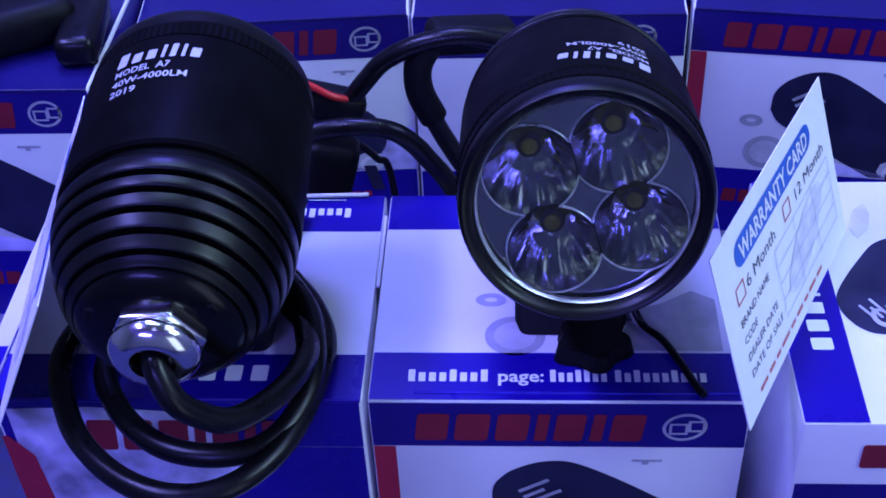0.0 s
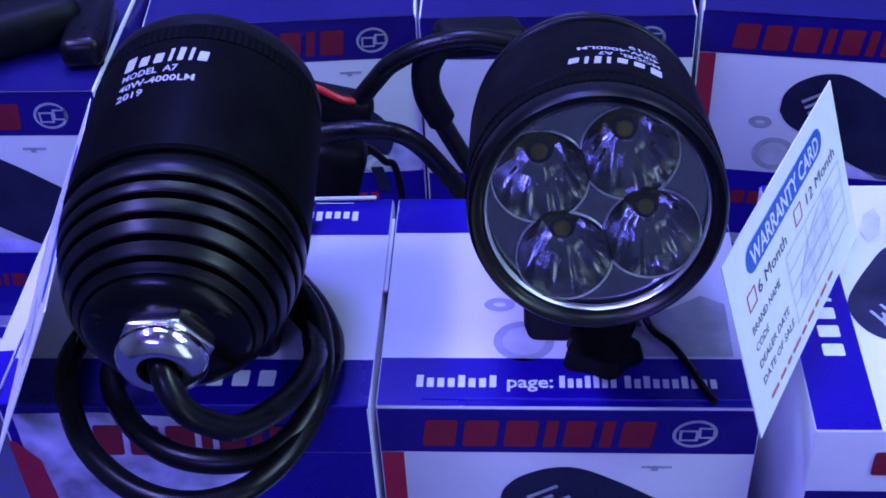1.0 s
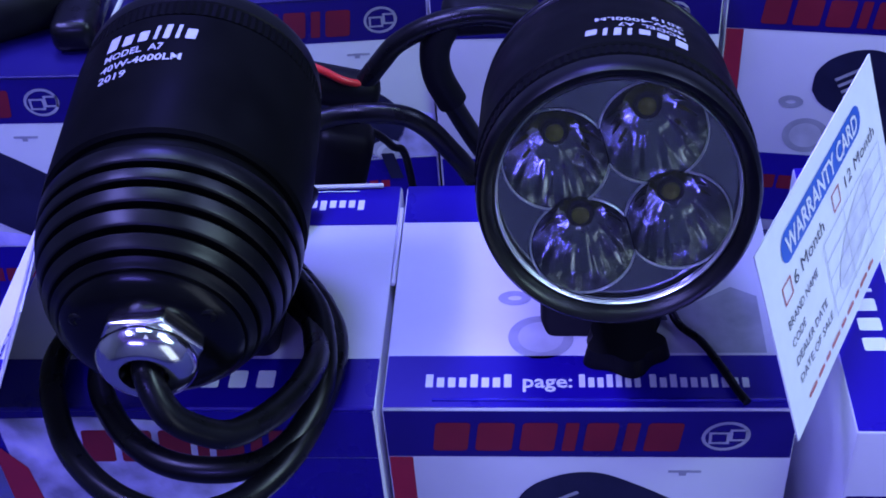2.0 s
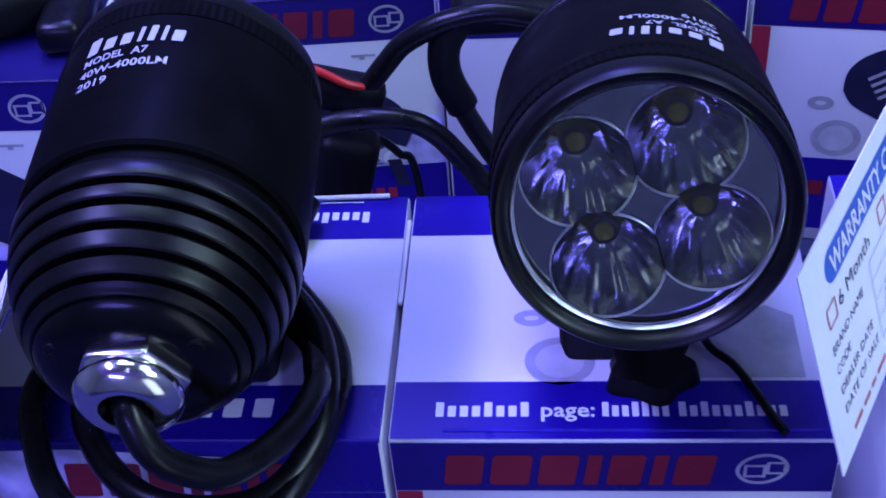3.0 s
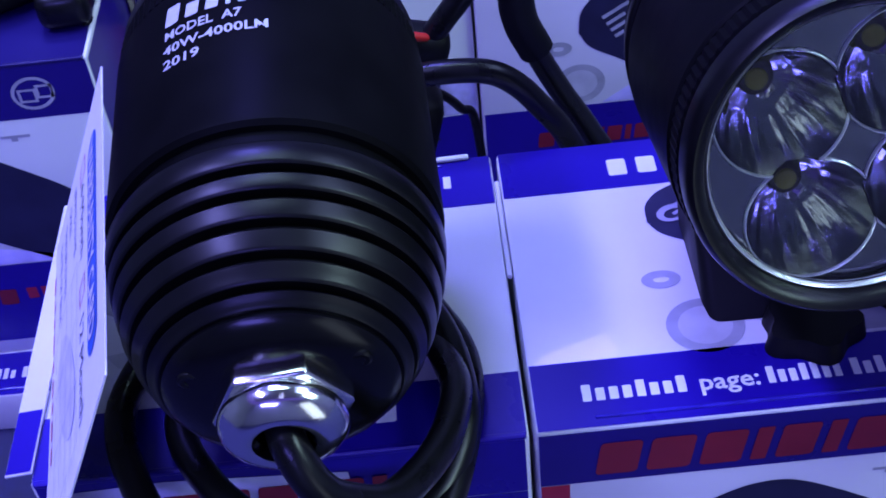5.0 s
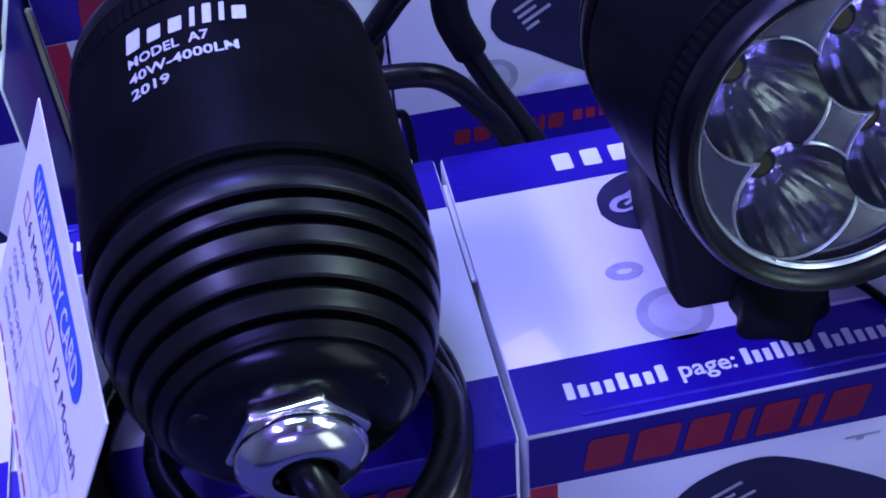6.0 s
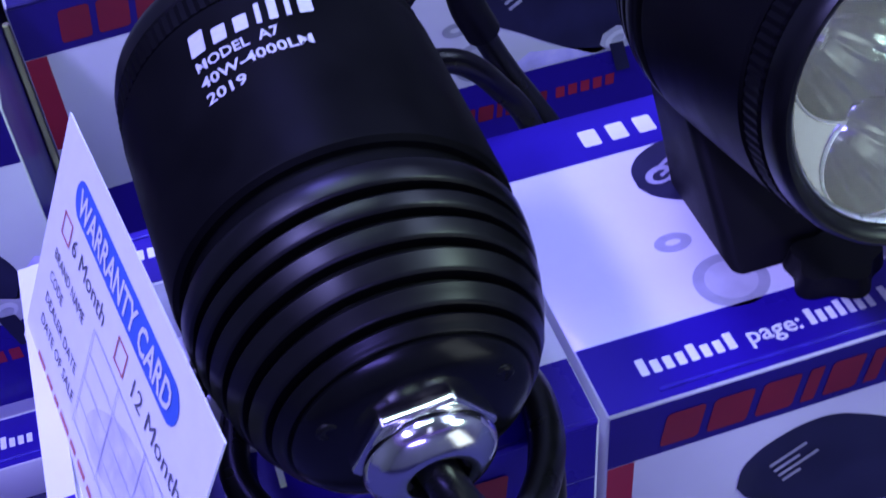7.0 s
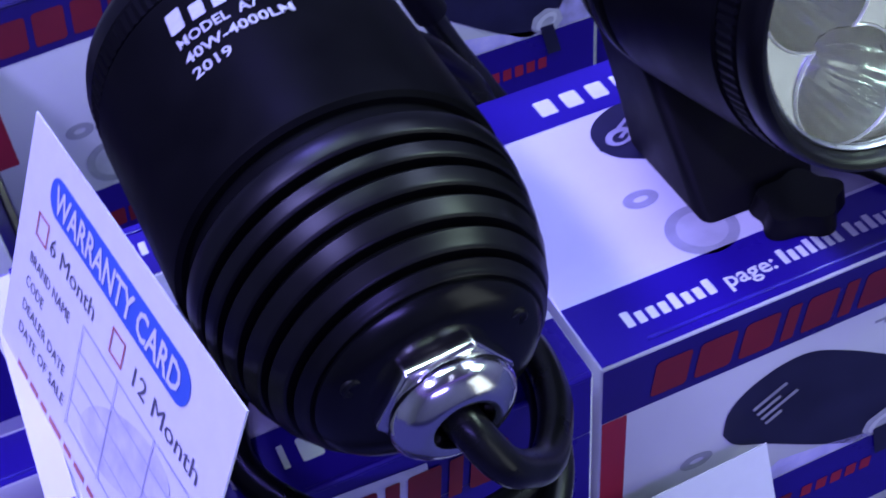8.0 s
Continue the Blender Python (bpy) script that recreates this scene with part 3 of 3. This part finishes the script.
    hexa = [(0.0130 * math.cos(radians(60 * k + 4)), 0.0130 * math.sin(radians(60 * k + 4))) for k in range(6)]
    lo = [bm.verts.new((x, -0.0372, z)) for x, z in hexa]
    hi = [bm.verts.new((x, -0.0404, z)) for x, z in hexa]
    bm.faces.new(lo), bm.faces.new(hi)
    for k in range(6):
        bm.faces.new((lo[k], lo[(k + 1) % 6], hi[(k + 1) % 6], hi[k]))
    bmesh.ops.bevel(bm, geom=list(bm.edges), offset=0.0007, segments=3, affect="EDGES", profile=0.5)
    nut = part("cable_nut", bm, M_CHROME, ob, "chromed hexagonal cable nut", smooth=True)
    bm = bmesh.new()
    lathe(bm, [(-0.0398, 0.0104), (-0.0406, 0.0110), (-0.0413, 0.0115), (-0.0424, 0.0118), (-0.0437, 0.0115), (-0.0449, 0.0107), (-0.0460, 0.0094), (-0.0468, 0.0079), (-0.0471, 0.0066), (-0.0467, 0.0057), (-0.0445, 0.0050)], 64, cap=False)
    part("nut_dome", bm, M_CHROME, nut, "rounded chrome nut cap", smooth=True)
    # lettering on the head: it reads from the rear
    x, unit = 0.0, 0.00335
    for w, h in ((0.95, 0.0056), (0.85, 0.0040), (0.80, 0.0040), (0.30, 0.0054), (0.50, 0.0056), (0.30, 0.0054), (0.80, 0.0040)):
        bm = bmesh.new()
        plain_block(bm, x, 0.0, x + w * unit, h, Matrix.Identity(4), 0.1)
        on_head(bm, R + 0.00015, 0.0338, radians(120))
        part("word_block", bm, M_LAMP_INK, ob)
        x += (w + 0.36) * unit * 1.10
    for words, width, s0 in (("MODEL  A7", 0.0166, 0.0296), ("40W-4000LM", 0.0219, 0.0253), ("2019", 0.0082, 0.0211)):
        bm = bmesh.new()
        letters(bm, words, 0.0036, Matrix.Identity(4), width, 0.00007)
        on_head(bm, R + 0.00015, s0, radians(120))
        part("lettering", bm, M_LAMP_INK, ob, "white printed lettering")
    # rubber foot and clamp between the head and the box
    back = m.inverted()
    fx, fy = foot
    bm = bmesh.new()
    rings = []
    for u in (0.0, 0.06, 0.35, 0.7, 1.0):
        z = BH + 0.0003 + u * 0.036
        wide, y0, y1 = 0.0170 - 0.0012 * (u == 0) + 0.002 * u * u, -0.0175 + 0.031 * u, 0.0165 + 0.022 * u
        ring = [(x, y) for x, y in rounded(-wide, y0, wide, y1, 0.003, 4)]
        rings.append([bm.verts.new((fx + x, fy + face * y, z)) for x, y in ring])
    for p, q in zip(rings, rings[1:]):
        for k in range(len(p)):
            bm.faces.new((p[k], p[(k + 1) % len(p)], q[(k + 1) % len(p)], q[k]))
    bm.faces.new(rings[0]), bm.faces.new(rings[-1])
    bmesh.ops.transform(bm, matrix=back, verts=bm.verts)
    part("rubber_foot", bm, M_PLASTIC, ob, "black rubber mounting foot", smooth=True)
    bm = bmesh.new()
    lo, hi = [], []
    for k in range(60):
        a = 2 * math.pi * k / 60
        r = 0.0112 + 0.0014 * math.cos(5 * a + 0.6)
        lo.append(bm.verts.new((fx + 0.006 + r * math.cos(a), fy - 0.024 * face + 0.8 * r * math.sin(a), BH + 0.0004)))
        hi.append(bm.verts.new((fx + 0.006 + 0.9 * r * math.cos(a), fy - 0.024 * face + 0.72 * r * math.sin(a), BH + 0.0060)))
    bm.faces.new(lo), bm.faces.new(hi)
    for k in range(60):
        bm.faces.new((lo[k], lo[(k + 1) % 60], hi[(k + 1) % 60], hi[k]))
    bmesh.ops.transform(bm, matrix=back, verts=bm.verts)
    part("clamp_knob", bm, M_PLASTIC, ob, "lobed black clamp knob", smooth=True)
    return ob


LEFT = pose(-0.0480, 0.0114, 0.1750, 5.4, 0, 2.1)
spot_lamp(LEFT, "matt black finned spot lamp seen from its cable nut", (-0.0475, 0.0360), -1)
RIGHT = pose(0.0610, -0.0003, 0.1933, 15.0, 0, 180.2) @ Matrix.Translation((0, -0.0540, 0))
spot_lamp(RIGHT, "matt black spot lamp with four chrome reflectors", (0.0600, 0.0445), 1)

# ---------------------------------------------------------------- cables


def cable(name, pts, radius, mat, label):
    ob = finish(name, tube(bmesh.new(), pts, radius), mat, True)
    return tagged(ob, label, "cable")


nut_end = LEFT @ Vector((0, -0.038, 0))
nut_out = LEFT @ Vector((0.0004, -0.0455, -0.0006))
Z1 = BH + 0.0036
cable("lamp_cable", [nut_end, nut_out, (-0.0420, -0.0385, 0.1625), (-0.0370, -0.0375, 0.1555), (-0.0297, -0.0325, 0.148), (-0.0208, -0.0180, 0.142), (-0.0165, -0.0010, 0.137), (-0.0178, 0.0130, 0.132),
                     (-0.024, 0.030, 0.1275), (-0.045, 0.050, Z1 + 0.001), (-0.070, 0.036, Z1), (-0.079, 0.012, Z1), (-0.071, -0.007, Z1), (-0.057, -0.020, Z1),
                     (-0.042, -0.024, Z1), (-0.028, -0.021, Z1), (-0.019, -0.011, Z1 + 0.002), (-0.015, 0.006, Z1 + 0.006), (-0.022, 0.032, Z1 + 0.0075), (-0.045, 0.054, Z1 + 0.0075), (-0.075, 0.042, Z1 + 0.0065),
                     (-0.092, 0.016, Z1 + 0.002), (-0.085, -0.010, Z1), (-0.070, -0.028, Z1 - 0.001), (-0.052, -0.037, Z1 - 0.001), (-0.035, -0.0345, Z1 - 0.001), (-0.022, -0.021, Z1),
                     (-0.0150, 0.001, Z1 + 0.001), (-0.0140, 0.020, Z1 + 0.001), (-0.020, 0.037, Z1), (-0.035, 0.062, Z1), (-0.030, 0.085, Z1 + 0.004)], 0.0035, M_RUBBER, "thick black rubber lamp cable coiled on the box")


def harness_part(name, pts, radius, mat, parent, label=""):
    return part(name, tube(bmesh.new(), pts, radius), mat, parent, label, smooth=True)


harness = thing("cable_harness", Matrix.Identity(4), "tangle of black rubber cables and plug behind the lamps", "cable")
harness_part("arched_cable", [(-0.060, 0.085, 0.137), (-0.040, 0.098, 0.1395), (-0.023, 0.105, 0.1415), (-0.010, 0.105, 0.1428), (0.0005, 0.105, 0.1412), (0.0075, 0.105, 0.1362), (0.0130, 0.105, 0.1290),
                              (0.0205, 0.105, 0.1170), (0.027, 0.108, 0.095), (0.030, 0.112, 0.060), (0.032, 0.115, 0.004)], 0.0034, M_RUBBER, harness, "thick black rubber cable")
harness_part("upper_cable", [(-0.036, 0.118, 0.122), (-0.022, 0.120, 0.1355), (-0.0140, 0.120, 0.1445), (-0.0078, 0.120, 0.1525), (-0.0015, 0.120, 0.1595), (0.0105, 0.120, 0.1660), (0.026, 0.120, 0.1690),
                             (0.042, 0.120, 0.166)], 0.0034, M_RUBBER, harness, "thick black rubber cable")
harness_part("falling_cable", [(0.013, 0.122, 0.166), (0.0098, 0.121, 0.156), (0.0108, 0.120, 0.145), (0.0152, 0.120, 0.1335), (0.0218, 0.120, 0.1195), (0.029, 0.120, 0.106), (0.038, 0.120, 0.085),
                               (0.045, 0.122, 0.040), (0.047, 0.125, 0.004)], 0.0034, M_RUBBER, harness, "thick black rubber cable")
harness_part("strain_sleeve", [(0.0145, 0.122, 0.166), (0.0100, 0.121, 0.157), (0.0102, 0.120, 0.147), (0.0145, 0.120, 0.136)], 0.0050, M_PLASTIC, harness, "black rubber strain sleeve")
bm = bmesh.new()
block(bm, (0.032, 0.014, 0.011), Matrix.Translation((0.028, 0.130, 0.1635)) @ pose(0, 0, 0, 0, 10, 20), 0.004, 3)
part("plug", bm, M_PLASTIC, harness, "black plastic plug", smooth=True)
bm = bmesh.new()
block(bm, (0.020, 0.016, 0.034), Matrix.Translation((-0.0255, 0.118, 0.112)) @ pose(0, 0, 0, 0, 15, 0), 0.005, 3)
part("plug", bm, M_PLASTIC, harness, "black plastic plug", smooth=True)
bm = bmesh.new()
block(bm, (0.030, 0.012, 0.013), Matrix.Translation((-0.0240, 0.121, 0.1425)) @ pose(0, 0, 0, 0, 14, 0), 0.005, 3)
part("plug", bm, M_PLASTIC, harness, "black plastic wire joint", smooth=True)
harness_part("red_wire", [(-0.036, 0.119, 0.1545), (-0.027, 0.117, 0.1515), (-0.020, 0.116, 0.1480), (-0.013, 0.119, 0.1440)], 0.0013, M_WIRE, harness, "red wire")
harness_part("thin_wire", [(-0.026, 0.118, 0.126), (-0.016, 0.122, 0.124), (-0.008, 0.126, 0.114), (-0.003, 0.130, 0.098), (0.0, 0.135, 0.004)], 0.0014, M_RUBBER, harness)
cable("thin_cable", [(0.074, 0.044, 0.150), (0.077, 0.038, 0.132), (0.081, 0.031, BH + 0.0024), (0.087, 0.0235, BH + 0.0020), (0.0915, 0.014, BH + 0.0020), (0.095, 0.005, BH + 0.0020), (0.0970, 0.0008, BH + 0.0020)],
      0.0012, M_RUBBER, "thin black cable running over the box edge")
cable("thin_cable", [(-0.160, 0.226, 0.1404), (-0.152, 0.207, 0.1404), (-0.1440, 0.1945, 0.1404), (-0.1355, 0.1845, 0.1404), (-0.1260, 0.1710, 0.1404), (-0.1150, 0.1525, 0.1404)], 0.0022, M_RUBBER, "black cable lying across the rear boxes")

ob = thing("rubber_clamp", pose(-0.1480, 0.1700, 0.1383, 0, 0, 30), "black rubber lamp clamp lying on a box lid", "clamp")
bm = bmesh.new()
block(bm, (0.044, 0.026, 0.018), Matrix.Translation((0, 0, 0.0093)), 0.006, 3)
part("clamp_body", bm, M_PLASTIC, ob, smooth=True)
bm = bmesh.new()
block(bm, (0.016, 0.040, 0.012), Matrix.Translation((0.022, -0.014, 0.0065)) @ pose(0, 0, 0, 0, 0, -25), 0.004, 3)
part("clamp_strap", bm, M_RUBBER, ob, smooth=True)

# ---------------------------------------------------------------- warranty cards
CARD_W, CARD_H = 0.101, 0.0627


def warranty_card(m, label, tall=CARD_H):
    """m: the card's upper left corner, x along its top edge, y up its face."""
    ob = thing("warranty_card", m, label, "card", "warranty cards")
    bm = bmesh.new()
    block(bm, (CARD_W, tall, 0.0004), Matrix.Translation((CARD_W / 2, -tall / 2, -0.0002)))
    part("paper", bm, M_CARD, ob, "white card paper")
    up = Matrix.Translation((0, 0, EPS)) @ Matrix.Diagonal((1, tall / 0.068, 1, 1))
    up2 = Matrix.Translation((0, 0, 2 * EPS)) @ Matrix.Diagonal((1, tall / 0.068, 1, 1))
    bm = bmesh.new()
    polygon(bm, rounded(0.014, -0.0165, 0.084, -0.0065, 0.0048), up)
    part("title_pill", bm, M_PILL, ob, "blue rounded title bar")
    bm = bmesh.new()
    letters(bm, "WARRANTY CARD", 0.0092, up2 @ Matrix.Translation((0.0175, -0.0147, 0)), 0.063, 0.0002)
    part("title", bm, M_WHITE_INK, ob, "white title lettering")
    bm = bmesh.new()
    frame_line(bm, 0.010, -0.0265, 0.0165, -0.0200, 0.0006, up)
    part("tick_box", bm, M_REDINK, ob, "red outlined tick box")
    bm = bmesh.new()
    frame_line(bm, 0.052, -0.0265, 0.0585, -0.0200, 0.0006, up)
    part("tick_box", bm, M_REDINK, ob, "red outlined tick box")
    bm = bmesh.new()
    letters(bm, "6 Month", 0.0066, up @ Matrix.Translation((0.018, -0.0258, 0)), 0.025)
    letters(bm, "12 Month", 0.0066, up @ Matrix.Translation((0.062, -0.0258, 0)), 0.029)
    for i, (words, width) in enumerate((("BRAND NAME", 0.024), ("CODE", 0.0105), ("DEALER DATE", 0.026), ("DATE OF SALE", 0.028))):
        letters(bm, words, 0.0042, up @ Matrix.Translation((0.009, -0.0345 - 0.0067 * i, 0)), width, 0.0)
    part("lettering", bm, M_INK, ob, "black printed lettering")
    bm = bmesh.new()
    polygon(bm, ellipse(0.066, -0.043, 0.021, 0.0085, 24, 36), up)
    part("watermark", bm, M_WATER, ob, "faint printed watermark")
    bm = bmesh.new()
    for x in (0.040, 0.058, 0.076, 0.094):
        rect(bm, x, -0.057, x + 0.0004, -0.0295, up2)
    for i in range(5):
        rect(bm, 0.040, -0.0295 - 0.0067 * i, 0.094, -0.0291 - 0.0067 * i, up2)
    tagged(part("table_grid", bm, M_FAINT, ob, "faint grey table lines"), kind="stuff")
    bm = bmesh.new()
    x = 0.012
    for w in (9, 7, 5, 10, 6, 8, 5, 9, 7):
        rect(bm, x, -0.0632, x + w / 1400, -0.0617, up)
        x += w / 1400 + 0.0018
    tagged(part("foot_line", bm, M_REDINK, ob, "reddish line of small script as plain bars"), kind="stuff")
    return ob


def card_pose(left, right, down):
    """The pose of a card whose top edge runs from left to right and whose face falls towards down."""
    a, b, c = Vector(left), Vector(right), Vector(down)
    x = (b - a).normalized()
    y = -(c - a)
    y = (y - x * y.dot(x)).normalized()
    z = x.cross(y)
    return Matrix.Translation(a) @ Matrix((x, y, z)).transposed().to_4x4()


warranty_card(card_pose((-0.0924, 0.0797, 0.1735), (-0.0780, -0.0202, 0.1767), (-0.1193, 0.0740, 0.1171)), "white warranty card leaning against the finned lamp")
warranty_card(card_pose((0.0925, -0.0052, 0.1786), (0.1365, 0.0856, 0.1741), (0.1076, -0.0150, 0.1251)), "white warranty card leaning beside the reflector lamp", 0.0565)
ob = thing("price_card", card_pose((-0.0450, -0.0065, 0.0685), (0.0455, -0.0055, 0.0712), (-0.0440, -0.0320, 0.0)), "plain white card with blue script leaning in front", "card")
bm = bmesh.new()
block(bm, (0.0905, 0.072, 0.0004), Matrix.Translation((0.0905 / 2, -0.0360, -0.0002)))
part("paper", bm, M_CARD, ob, "white card paper")
bm = bmesh.new()
for x0, x1, y in ((0.020, 0.034, -0.016), (0.037, 0.052, -0.016), (0.055, 0.066, -0.0155), (0.068, 0.070, -0.0150), (0.0715, 0.0745, -0.0152), (0.0755, 0.0795, -0.0150)):
    rect(bm, x0, y - 0.0035, x1, y, Matrix.Translation((0, 0, EPS)), 0.2)
part("script", bm, M_PILL, ob, "blue script as plain bars")
